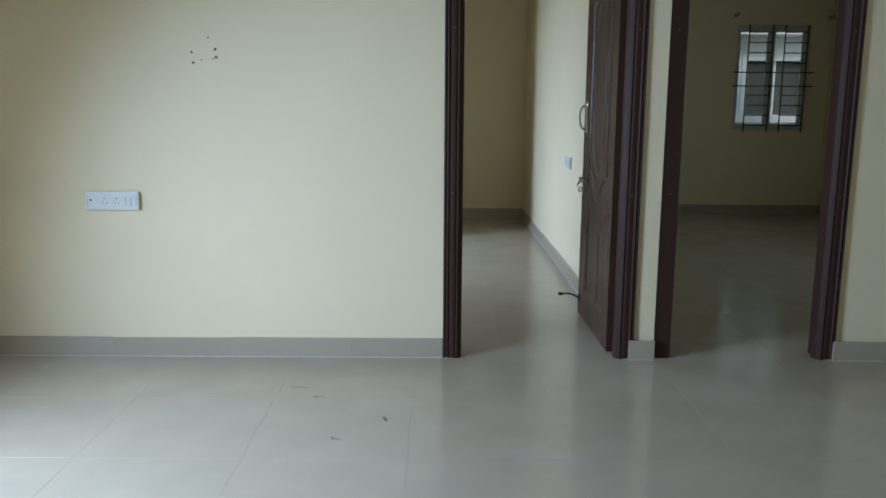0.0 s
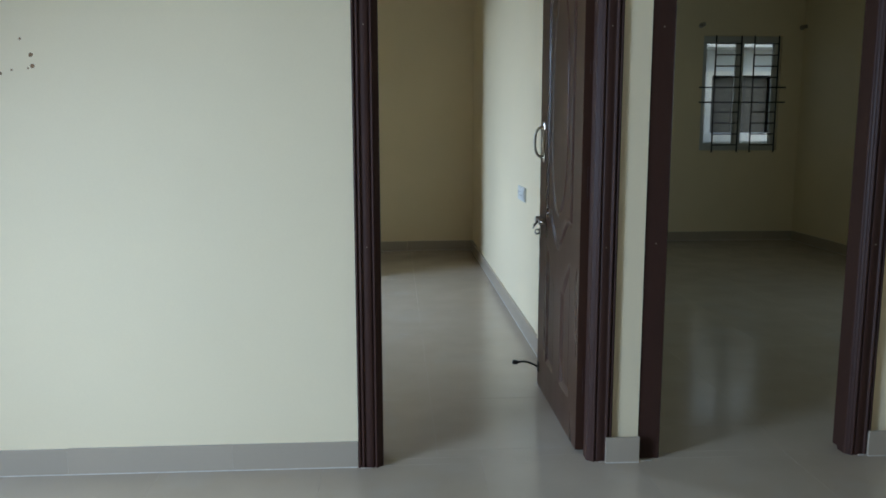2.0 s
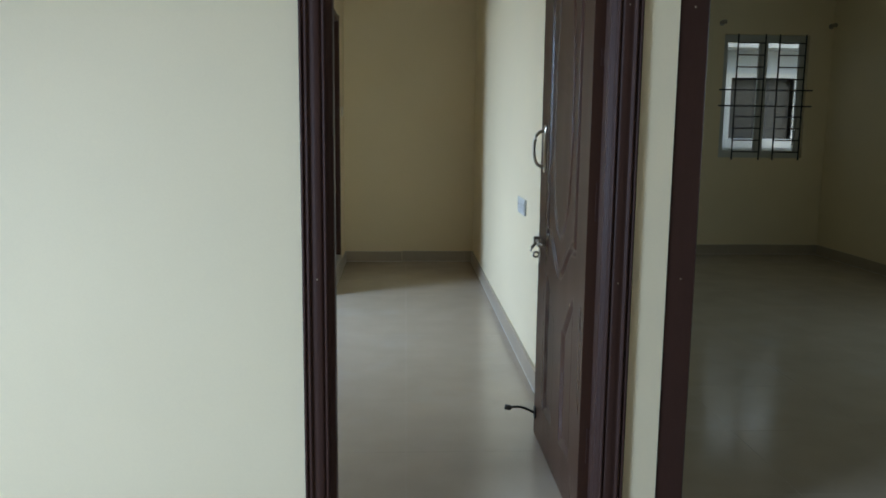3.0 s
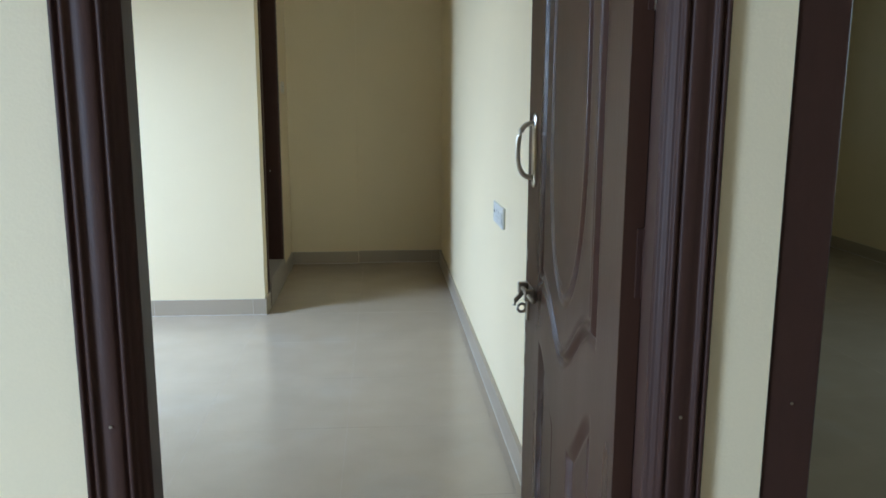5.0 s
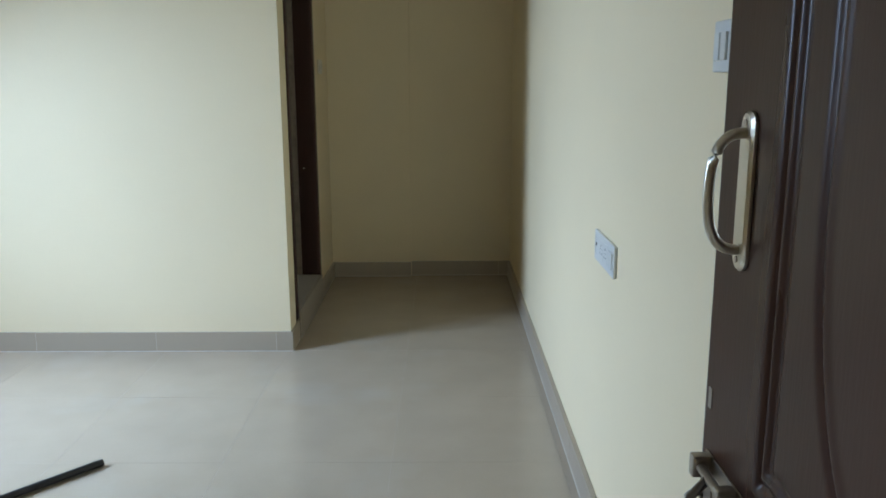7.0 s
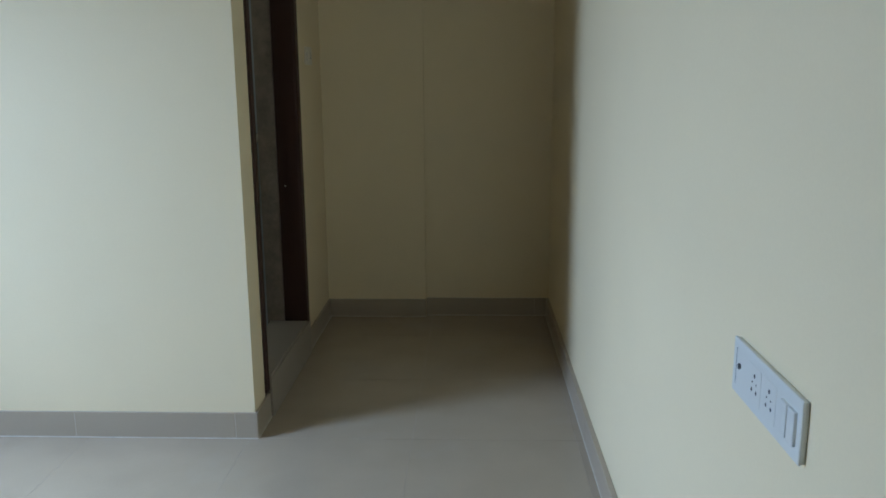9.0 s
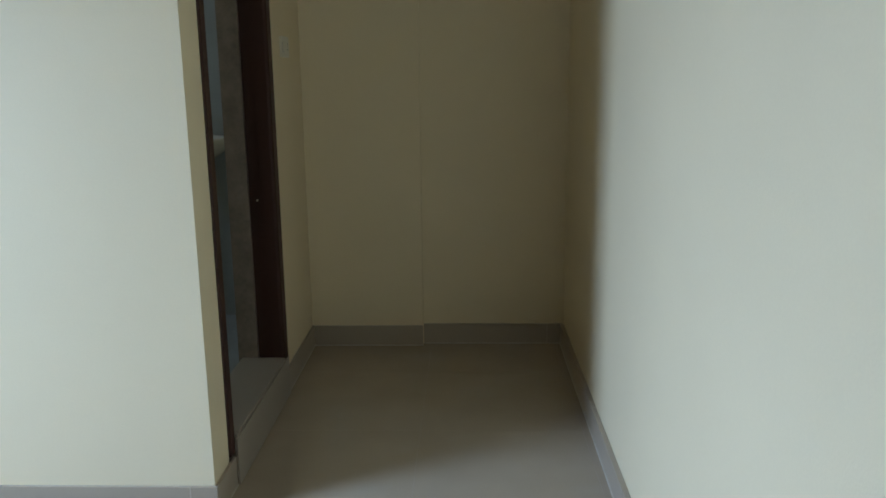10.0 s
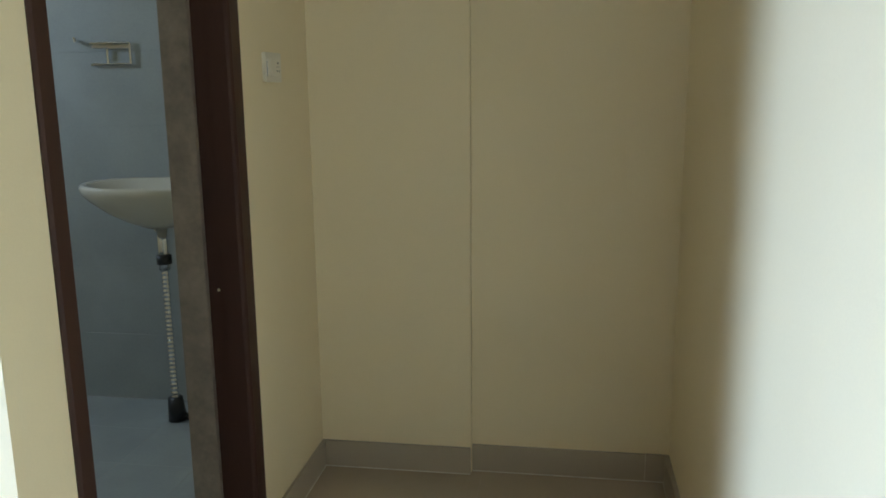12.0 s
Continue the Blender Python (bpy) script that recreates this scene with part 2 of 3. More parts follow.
# ---- door frames ----
# profile: w from the wall side to the opening, d from the front into the wall
FRAME = [(0.0, 0.0), (0.0, -0.010), (0.002, -0.018), (0.007, -0.019), (0.009, -0.013), (0.012, -0.013), (0.014, -0.021), (0.019, -0.022),
         (0.022, -0.015), (0.026, -0.0145), (0.036, -0.0175), (0.047, -0.0165), (0.050, -0.011), (0.0525, -0.011), (0.054, -0.018), (0.059, -0.018),
         (0.0615, -0.011), (0.065, -0.010), (0.069, -0.004), (0.074, -0.001), (0.076, 0.006), (0.076, 0.050), (0.062, 0.050), (0.062, 0.115),
         (0.0, 0.115)]
FRAME = [(w * 1.23, d) for w, d in FRAME]
PLAIN = [(0.0, 0.005), (0.084, 0.005), (0.088, 0.009), (0.088, 0.050), (0.076, 0.050), (0.076, 0.115), (0.0, 0.115)]


def rounded(points, times=2):
    """Cuts the corners of an open line again and again."""
    for _ in range(times):
        cut = [points[0]]
        for p, q in zip(points, points[1:]):
            cut += [(p[0] * 0.75 + q[0] * 0.25, p[1] * 0.75 + q[1] * 0.25), (p[0] * 0.25 + q[0] * 0.75, p[1] * 0.25 + q[1] * 0.75)]
        points = cut + [points[-1]]
    return points


FRAME = FRAME[:1] + rounded(FRAME[1:21]) + FRAME[21:]


def door_frame(name, x0, x1, label, first=FRAME):
    ob = thing(name, (x0, Y_FRONT, 0), label, "door frame", kind="structure")
    w = x1 - x0
    part("jamb", extrude_profile(first, lambda a, d, s: (a, d, s), DH - 0.002), BROWN, ob)
    part("jamb", extrude_profile(FRAME, lambda a, d, s: (w - a, d, s), DH - 0.002), BROWN, ob)
    part("head", extrude_profile(FRAME, lambda a, d, s: (0.094 + s, d * 0.98, DH - 0.002 - a), w - 0.188), BROWN, ob)
    for side, z in ((0, 0.84), (1, 0.83), (0, 1.62), (1, 1.62)):
        x = 0.044 if side == 0 else w - 0.044
        y = 0.004 if side == 0 and first is PLAIN else -0.0175
        part("screw_head", tube([(x, y, z), (x, y - 0.002, z)], 0.0026, 8), OLDSTEEL, ob, "small tarnished screw head")
    for side in (0, 1):
        x = 0.0 if side == 0 else w
        bm = bmesh.new()
        for k in range(5):
            bmesh.ops.create_icosphere(bm, subdivisions=1, radius=0.003 + 0.002 * random.random(),
                                       matrix=pose(x + (0.012 + 0.009 * k) * (1 if side == 0 else -1), -0.024, 0.003))
        part("plaster_spatter", bm, GROUT, ob, "crumbs of pale cement")
    return ob


door_frame("door_1_frame", *D1, "glossy dark-brown moulded wooden door frame")
door_frame("door_2_frame", *D2, "dark-brown moulded frame of a doorless opening", PLAIN)


def bathroom_frame():
    ob = thing("bathroom_door_frame", (X_ALC, B0, 0.115), "dark-brown wooden frame on the bathroom's raised sill", "door frame",
               kind="structure")
    flat = [(0.0, 0.004), (0.0, -0.004), (0.006, -0.008), (0.044, -0.008), (0.050, -0.003), (0.052, 0.004),
            (0.052, 0.050), (0.042, 0.050), (0.042, 0.100), (0.0, 0.100)]
    w, h = B1 - B0, 2.08
    part("jamb", extrude_profile(flat, lambda a, d, s: (-d, a, s), h), BROWN, ob)
    wide = [(a * 1.40, d) for a, d in flat]
    part("jamb", extrude_profile(wide, lambda a, d, s: (-d, w - a, s), h), BROWN, ob)
    part("head", extrude_profile(flat, lambda a, d, s: (-d * 0.98, 0.053 + s, h - a), w - 0.128), BROWN, ob)
    part("screw_head", tube([(-0.065, w - 0.0732, 0.70), (-0.065, w - 0.0765, 0.70)], 0.004, 8), STEEL, ob, "small bright screw head")
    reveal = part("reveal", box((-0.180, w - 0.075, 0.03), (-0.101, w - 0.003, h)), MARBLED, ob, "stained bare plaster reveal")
    return ob


bathroom_frame()


def bath_sill():
    ob = thing("bathroom_sill", (X_ALC, B0, 0), "raised beige tiled sill of the bathroom door", "door sill", kind="structure")
    w = B1 - B0
    part("slab", box((-0.165, 0.056, 0.02), (0.012, w - 0.075, 0.168), 0.004), SILL, ob)
    part("riser", box((0.0125, 0.040, 0.0), (0.019, w - 0.045, 0.160), 0.002), SILL, ob)
    bm = bmesh.new()
    for k in range(7):
        bmesh.ops.create_icosphere(bm, subdivisions=1, radius=0.004 + 0.004 * random.random(),
                                   matrix=pose(0.010, 0.050 + 0.004 * k, 0.12 + 0.008 * k))
    part("cement_smear", bm, GROUT, ob, "rough smear of pale cement")
    return ob


bath_sill()

# ---- bedroom door leaf ----
LEAF_W, LEAF_H, LEAF_T = 0.838, 2.045, 0.034
UC = 0.402


def bump_line(d, width):
    """A pressed groove with a soft rounded shoulder, for the distance d from its line."""
    return math.exp(-(d / width) ** 2)


def ease(x):
    x = min(max(x, 0.0), 1.0)
    return x * x * (3 - 2 * x)


def leaf_relief(u, z):
    a = abs(u - UC)
    h = 0.0
    # moulding of the upper panel: straight sides, swan-neck foot and head
    foot, head = 0.748 + 0.122 * ease(a / 0.215), 1.94 - 0.12 * ease(a / 0.215)
    if foot - 0.06 < z < head + 0.06:
        slope = 1.0 / math.hypot(1.0, 0.85 * math.sin(math.pi * min(a / 0.215, 1.0)))
        inside = min(0.252 - a, (z - foot) * slope, (head - z) * slope)
        h -= 0.0080 * bump_line(inside, 0.0075)
        h += 0.0034 * bump_line(inside - 0.016, 0.006)
        h -= 0.0030 * bump_line(inside - 0.028, 0.005)
    # long oval inside it, rounder at the foot
    mid, tall = (1.22, 0.335) if z < 1.22 else (1.40, 0.44)
    dz = (z - mid) / tall if z < 1.22 or z > 1.40 else 0.0
    d = (math.hypot(a / 0.158, dz) - 1) * (0.158 + 0.12 * min(abs(dz), 1.0) ** 2)
    h -= 0.0052 * bump_line(d, 0.0065)
    h += 0.0024 * bump_line(d + 0.013, 0.007)
    # two lower panels with rising heads and broad bevels
    top = 0.565 + 0.155 * ease((a - 0.05) / 0.20)
    inside = min(a - 0.068, 0.248 - a, (top - z) * 0.82, z - 0.16)
    if inside > 0:
        h -= 0.0100 * min(inside / 0.027, 1.0) - 0.0030 * ease((inside - 0.030) / 0.008)
    return h


def leaf_body():
    bm = bmesh.new()
    nu, nz = 210, 440
    front = [[bm.verts.new((-leaf_relief(LEAF_W * i / nu, LEAF_H * j / nz) if 0 < i < nu and 0 < j < nz else 0.0,
                            LEAF_W * i / nu, LEAF_H * j / nz)) for i in range(nu + 1)] for j in range(nz + 1)]
    for j in range(nz):
        for i in range(nu):
            f = bm.faces.new((front[j][i], front[j][i + 1], front[j + 1][i + 1], front[j + 1][i]))
            f.smooth = True
    back = [bm.verts.new((LEAF_T, y, z)) for y, z in ((0, 0), (LEAF_W, 0), (LEAF_W, LEAF_H), (0, LEAF_H))]
    bm.faces.new(back)
    rim = ([front[0][i] for i in range(nu + 1)], [front[j][nu] for j in range(nz + 1)],
           [front[nz][i] for i in range(nu, -1, -1)], [front[j][0] for j in range(nz, -1, -1)])
    for k, edge in enumerate(rim):
        bm.faces.new(edge + [back[(k + 1) % 4], back[k]])
    return bm


def bedroom_door():
    ob = thing("door_1", (0.842, 3.700, 0.010), "open dark-brown moulded panel door with steel handle", "door", kind="structure",
               turn=0.25)
    leaf = part("leaf", leaf_body(), LEAF, ob)
    # pull handle on a long plate
    yh, z0, z1 = LEAF_W - 0.090, 1.094, 1.281
    bm = bmesh.new()
    n = 10
    outline = [(yh + 0.020 * math.cos(math.pi * k / n), z1 - 0.018 + 0.018 * math.sin(math.pi * k / n)) for k in range(n + 1)]
    outline += [(yh - 0.020 * math.cos(math.pi * k / n), z0 + 0.018 - 0.018 * math.sin(math.pi * k / n)) for k in range(n + 1)]
    lo = [bm.verts.new((-0.0005, y, z)) for y, z in outline]
    mid = [bm.verts.new((-0.004, y, z)) for y, z in outline]
    hi = [bm.verts.new((-0.007, yh + (y - yh) * 0.72, 1.1875 + (z - 1.1875) * 0.96)) for y, z in outline]
    for a, b in ((lo, mid), (mid, hi)):
        for k in range(len(outline)):
            q = (k + 1) % len(outline)
            bm.faces.new((a[k], a[q], b[q], b[k]))
    bm.faces.new(hi)
    handle = part("pull_handle", bm, STEEL, ob, "satin steel pull handle")
    path = []
    for k in range(25):
        a = math.pi * k / 24
        path.append((-0.005 - 0.040 * math.sin(a) ** 0.7, yh, 1.1875 + 0.068 * math.copysign(abs(math.cos(a)) ** 0.8, math.cos(a))))
    part("grip", tube(path, 0.0064, 12), STEEL, handle, smooth=True)
    for z in (z0 + 0.014, z1 - 0.014):
        part("screw", tube([(-0.006, yh, z), (-0.0085, yh, z)], 0.004, 8), OLDSTEEL, handle)
    # sliding bolt with its hasp
    zl, yl = 0.822, LEAF_W - 0.050
    bolt = part("slide_bolt", box((-0.003, yl - 0.100, zl - 0.012), (-0.0005, yl + 0.030, zl + 0.012), 0.001), OLDSTEEL, ob,
                "tarnished steel slide bolt")
    part("rod", tube([(-0.018, yl - 0.150, zl), (-0.018, yl + 0.018, zl)], 0.0065), OLDSTEEL, bolt, smooth=True)
    for y in (yl - 0.082, yl + 0.008):
        part("staple", box((-0.029, y - 0.009, zl - 0.015), (-0.004, y + 0.009, zl + 0.015), 0.004), OLDSTEEL, bolt)
    part("knob", tube([(-0.018, yl - 0.030, zl), (-0.042, yl - 0.034, zl - 0.024), (-0.046, yl - 0.036, zl - 0.038)], 0.006), OLDSTEEL, bolt,
         smooth=True)
    ring = [(-0.014 - 0.011 * math.cos(k * math.pi / 8), yl + 0.030, zl - 0.062 + 0.011 * math.sin(k * math.pi / 8)) for k in range(17)]
    part("lock_eye", tube(ring, 0.004, 8), OLDSTEEL, bolt, smooth=True)
    part("hasp_plate", box((-0.005, yl - 0.004, zl - 0.090), (-0.0005, yl + 0.022, zl - 0.030), 0.001), OLDSTEEL, bolt)
    for y, z, tall in ((0.012, 0.660, 0.030), (0.016, 0.905, 0.014), (0.010, 0.575, 0.016), (0.006, 0.520, 0.020)):
        part("scuff", box((-0.0012, LEAF_W - y - 0.008, z - tall), (-0.0004, LEAF_W - y + 0.004, z + tall), 0.0003), SILL, ob, "pale scuff on the paint")
    # hinges on the frame's side
    for z in (0.28, 1.050, 1.475, 1.86):
        tall = 0.058 if z != 1.475 else 0.024
        hinge = part("hinge", box((0.022, -0.006, z - tall), (0.036, -0.0008, z + tall), 0.001), BROWN, ob, "overpainted butt hinge")
        part("pin", tube([(0.035, -0.008, z - tall), (0.035, -0.008, z + tall)], 0.0045), BROWN if z != 1.475 else STEEL, hinge, smooth=True)
    # swivel stopper at the foot
    arm = []
    for k in range(13):
        s = k / 12
        arm.append((-0.006 - 0.098 * s, LEAF_W - 0.040 + 0.008 * s, 0.096 + 0.028 * math.sin(s * 2.1) - 0.004 * s))
    stop = part("door_stopper", box((-0.007, LEAF_W - 0.056, 0.074), (-0.0005, LEAF_W - 0.024, 0.122), 0.002), IRON, ob,
                "dark iron swivel door stopper")
    part("arm", tube(arm, 0.0050, 8), IRON, stop, smooth=True)
    part("rubber_tip", tube([arm[-1], (arm[-1][0] - 0.024, arm[-1][1], arm[-1][2] + 0.004)], 0.011, 10), RUBBER, stop, smooth=True)
    return ob


bedroom_door()

# ---- electrical boards ----


def switchboard(name, m, w, h, modules, label, deep=0.020, shell=PLASTIC):
    """A wall board facing -y in its own space, built about its centre; modules: kinds of inserts and their places across it."""
    ob = tagged(new(name), label, "switchboard")
    ob.empty_display_size = 0.05
    part("back_box", box((-w / 2 + 0.002, -deep * 0.45, -h / 2 + 0.002), (w / 2 - 0.002, 0.0, h / 2 - 0.002)), shell, ob)
    part("plate", box((-w / 2, -deep, -h / 2), (w / 2, -deep * 0.45, h / 2), 0.003), shell, ob)
    f = -deep
    for what, x in modules:
        if what == "gap":
            part("cover_gap", box((x - 0.0008, f - 0.0005, -h * 0.33), (x + 0.0008, f + 0.001, h * 0.33)), GREYLINE, ob)
        elif what == "indicator":
            part("indicator", tube([(x, f + 0.001, 0.004), (x, f - 0.002, 0.004)], 0.0050, 12), DARKHOLE, ob, "small dark indicator lamp")
        elif what == "socket":
            sock = part("socket", box((x - 0.025, f - 0.0007, -h * 0.32), (x + 0.025, f + 0.001, h * 0.32), 0.0005), shell, ob)
            for dx, dz, r in ((0, 0.013, 0.0034), (-0.0095, -0.010, 0.0030), (0.0095, -0.010, 0.0030), (-0.008, 0.002, 0.0017), (0.008, 0.002, 0.0017)):
                part("pin_hole", tube([(x + dx, f - 0.0005, dz), (x + dx, f - 0.0011, dz)], r, 8), DARKHOLE, sock)
        elif what == "switch":
            sw = part("rocker", box((x - 0.012, f - 0.0045, -h * 0.27), (x + 0.012, f + 0.001, h * 0.27), 0.002), shell, ob)
            part("rocker_gap", box((x - 0.0155, f - 0.0008, -h * 0.28), (x - 0.0125, f + 0.001, h * 0.20)), GREYLINE, sw)
    ob.matrix_world = m
    return ob


LONG = (("gap", -0.118), ("indicator", -0.102), ("socket", -0.035), ("socket", 0.024), ("switch", 0.082), ("switch", 0.109))
switchboard("switchboard", pose(-1.622, Y_FRONT, 0.790), 0.262, 0.088, LONG, "long white plastic switchboard with two sockets")
switchboard("switchboard", pose(X_PART, 5.717, 0.852, 0, 0, -90), 0.268, 0.088, LONG,
            "white plastic switchboard low on the bedroom wall", deep=0.010)
switchboard("switchboard", pose(X_PART, 4.796, 1.376, 0, 0, -90), 0.150, 0.080, (("switch", -0.050), ("switch", -0.020), ("socket", 0.035)),
            "white plastic switchboard beside the open door", deep=0.016)
switchboard("switchboard", pose(X_ALC, 8.572, 1.405, 0, 0, 90), 0.125, 0.084, (("switch", -0.040), ("switch", -0.012), ("socket", 0.032)),
            "small pale switch plate on the alcove wall", deep=0.012, shell=CREAMPLASTIC)

# ---- curtain brackets ----


def curtain_bracket(m):
    ob = tagged(new("curtain_bracket"), "small rusty curtain rod bracket", "curtain bracket", "curtain rod brackets")
    ob.empty_display_size = 0.05
    part("rose", tube([(0, -0.001, 0), (0, -0.010, 0)], 0.026, 14), OLDSTEEL, ob)
    part("stem", tube([(0, -0.009, 0), (0, -0.070, 0)], 0.008), OLDSTEEL, ob, smooth=True)
    part("cup", tube([(-0.014, -0.078, 0.004), (0.014, -0.078, 0.004)], 0.020, 12), OLDSTEEL, ob)
    ob.matrix_world = m
    return ob


curtain_bracket(pose(3.450, Y_WIN, 2.335))
curtain_bracket(pose(4.568, Y_WIN, 2.318))
curtain_bracket(pose(X_RIGHT, 8.10, 2.30, 0, 0, -90))

# ---- window with grille in the second room ----


def room_window():
    ob = thing("window_1", (WX0, Y_WIN, WZ0), "two-light window with pale frame and iron grille", "window", kind="structure")
    w, h = WX1 - WX0, WZ1 - WZ0
    fr = part("frame", boxes(((0, 0.05, 0), (0.05, 0.11, h)), ((w - 0.05, 0.05, 0), (w, 0.11, h)),
                             ((0.05, 0.05, 0), (w - 0.05, 0.11, 0.05)), ((0.05, 0.05, h - 0.05), (w - 0.05, 0.11, h)),
                             ((w / 2 - 0.030, 0.05, 0.05), (w / 2 + 0.030, 0.11, h - 0.05))), UPVC, ob)
    for x0, x1 in ((0.05, w / 2 - 0.030), (w / 2 + 0.030, w - 0.05)):
        sash = part("sash", boxes(((x0, 0.07, 0.05), (x0 + 0.014, 0.10, h - 0.05)), ((x1 - 0.014, 0.07, 0.05), (x1, 0.10, h - 0.05)),
                                  ((x0 + 0.014, 0.07, 0.05), (x1 - 0.014, 0.10, 0.075)),
                                  ((x0 + 0.014, 0.07, h - 0.075), (x1 - 0.014, 0.10, h - 0.05))), UPVC, ob)
        pane = part("pane", box((x0 + 0.014, 0.083, 0.075), (x1 - 0.014, 0.087, h - 0.075)), GLASS, sash)
        pane.visible_shadow = False
    part("sill", box((-0.02, 0.112, -0.04), (w + 0.02, 0.24, 0.0)), SILL, ob)
    grille = part("grille_rail", tube([(-0.035, -0.022, 0.682), (w + 0.055, -0.022, 0.682)], 0.0075, 8), IRON, ob)
    part("grille_rail", tube([(-0.035, -0.022, 0.523), (w + 0.055, -0.022, 0.523)], 0.0075, 8), IRON, ob)
    for x0, x1 in ((0.130, 0.410), (0.555, 0.825)):
        for x in (x0, x1):
            part("grille_post", tube([(x, -0.022, -0.02), (x, -0.022, h + 0.0)], 0.0085, 8), IRON, ob)
        for k in range(10):
            if k in (4, 5):
                continue
            z = 0.055 + (9 - k) * 0.1185 + (0.024 if k < 4 else 0.006)
            part("grille_rung", tube([(x0, -0.022, z), (x1, -0.022, z)], 0.0065, 8), IRON, ob)
    return ob


room_window()


def side_frame(name, y0, y1, z0, z1, label):
    """Plain frame in an opening of the outer wall."""
    ob = thing(name, (X_LEFT - 0.2, y0, z0), label, "window", kind="structure")
    w, h = y1 - y0, z1 - z0
    part("frame", boxes(((0, 0, 0), (0.05, 0.04, h)), ((0, w - 0.04, 0), (0.05, w, h)),
                        ((0, 0.04, h - 0.04), (0.05, w - 0.04, h)), ((0, 0.04, 0), (0.05, w - 0.04, 0.03))), UPVC, ob)
    return ob


side_frame("balcony_door", *OPEN[0], "open balcony doorway that lets daylight in")
side_frame("window_2", *OPEN[1], "bedroom window opening that lets daylight in")
side_frame("window_3", *OPEN[2], "small bathroom ventilator opening")


def neighbour_house():
    y = 11.4
    ob = thing("neighbour_house", (0, y, -0.6), "pale grey neighbouring house with a dark window", "house")
    x0, x1, z0, z1 = 4.36, 5.17, 1.775, 2.53
    part("wall", boxes(((-6, 0, 0), (x0, 0.2, 6.4)), ((x1, 0, 0), (14, 0.2, 6.4)), ((x0, 0, 0), (x1, 0.2, z0)), ((x0, 0, z1), (x1, 0.2, 6.4))),
         FACADE, ob)
    part("rear_wall", box((-6, 8.0, 0), (14, 8.2, 6.4)), FACADE, ob)
    part("side_wall", box((-6, 0.2, 0), (-5.8, 8.0, 6.4)), FACADE, ob)
    part("side_wall", box((13.8, 0.2, 0), (14, 8.0, 6.4)), FACADE, ob)
    part("roof", box((-6.3, -0.35, 6.4), (14.3, 8.4, 6.55)), FACADE_TRIM, ob)
    win = part("window", boxes(((x0 - 0.08, -0.03, z0), (x0, 0.1, z1)), ((x1, -0.03, z0), (x1 + 0.08, 0.1, z1)),
                               ((x0 - 0.08, -0.03, z1), (x1 + 0.08, 0.1, z1 + 0.05)),
                               ((x0 + 0.38, 0.03, z0), (x0 + 0.42, 0.1, z1))), FACADE_TRIM, ob)
    part("pane", box((x0, 0.10, z0), (x1, 0.12, z1)), DARKGLASS, win)
    part("sill", box((x0 - 0.22, -0.16, z0 - 0.11), (x1 + 0.2, 0.0, z0 - 0.005)), FACADE_TRIM, win)
    part("sunshade", box((x0 - 0.4, -0.40, z1 + 0.33), (x1 + 0.5, -0.001, z1 + 0.41)), FACADE_TRIM, ob)
    part("band", box((-6.02, -0.05, z1 + 0.95), (14.02, -0.001, z1 + 1.1)), FACADE_TRIM, ob)
    return ob


neighbour_house()

# ---- loose pipe, marks ----


def loose_pipe():
    a, b = Vector((-0.715, 6.130, 0.0145)), Vector((-1.33, 5.43, 0.0145))
    ob = thing("pipe_offcut", (a.x, a.y, 0), "short black plastic pipe lying on the tiles", "pipe")
    d = (b - a)
    o = Vector((a.x, a.y, 0))
    pts = [a - o + d * (k / 12) for k in range(13)]
    part("pipe", tube(pts, 0.0125, 16), BLACK, ob, smooth=True)
    e = (a - b).normalized()
    p = a - o
    part("bore", tube([p + e * 0.0003, p + e * 0.0012], 0.009, 14), DARKHOLE, ob, "dark open pipe end")


loose_pipe()


def wall_mark(x, z, r, mat=STAIN):
    bm = bmesh.new()
    n = 11
    ring = [bm.verts.new((r * (0.7 + 0.5 * random.random()) * math.cos(k * 2 * math.pi / n), -0.0012,
                          r * (0.7 + 0.5 * random.random()) * math.sin(k * 2 * math.pi / n))) for k in range(n)]
    back = [bm.verts.new((v.co.x, 0.0, v.co.z)) for v in ring]
    bm.faces.new(ring)
    for k in range(n):
        bm.faces.new((ring[k], ring[(k + 1) % n], back[(k + 1) % n], back[k]))
    ob = part("screw_hole", bm, mat)
    ob.location = (x, Y_FRONT, z)
    return tagged(ob, "rusty drilled screw hole in cream plaster", "screw hole", "screw holes")


for hx, hz, hr in ((-1.093, 1.515, 0.008), (-1.090, 1.478, 0.008), (-1.205, 1.500, 0.006), (-1.200, 1.452, 0.007), (-1.125, 1.568, 0.005),
                   (-1.160, 1.465, 0.004), (-1.105, 1.470, 0.004)):
    wall_mark(hx, hz, hr)


def floor_smudge(x, y, length, turn):
    bm = bmesh.new()
    n = 9
    for k in range(n):
        s = k / (n - 1)
        w = 0.004 + 0.010 * random.random()
        cx, cy = length * (s - 0.5), 0.014 * math.sin(s * 5)
        add_box(bm, (cx - length / n * 0.35, cy - w, 0.0), (cx + length / n * 0.35, cy + w * random.random(), 0.0012))
    ob = part("floor_smudge", bm, SMUDGE)
    ob.matrix_world = pose(x, y, 0.0, 0, 0, turn)
    return tagged(ob, "dried dirt smudge on the floor tiles", "smudge", "dirt smudges")


floor_smudge(-0.650, 3.172, 0.070, 10)
floor_smudge(-0.245, 2.804, 0.032, -15)
floor_smudge(-0.42, 2.60, 0.025, 30)
floor_smudge(-0.55, 3.05, 0.03, 60)

# ---- bathroom ----


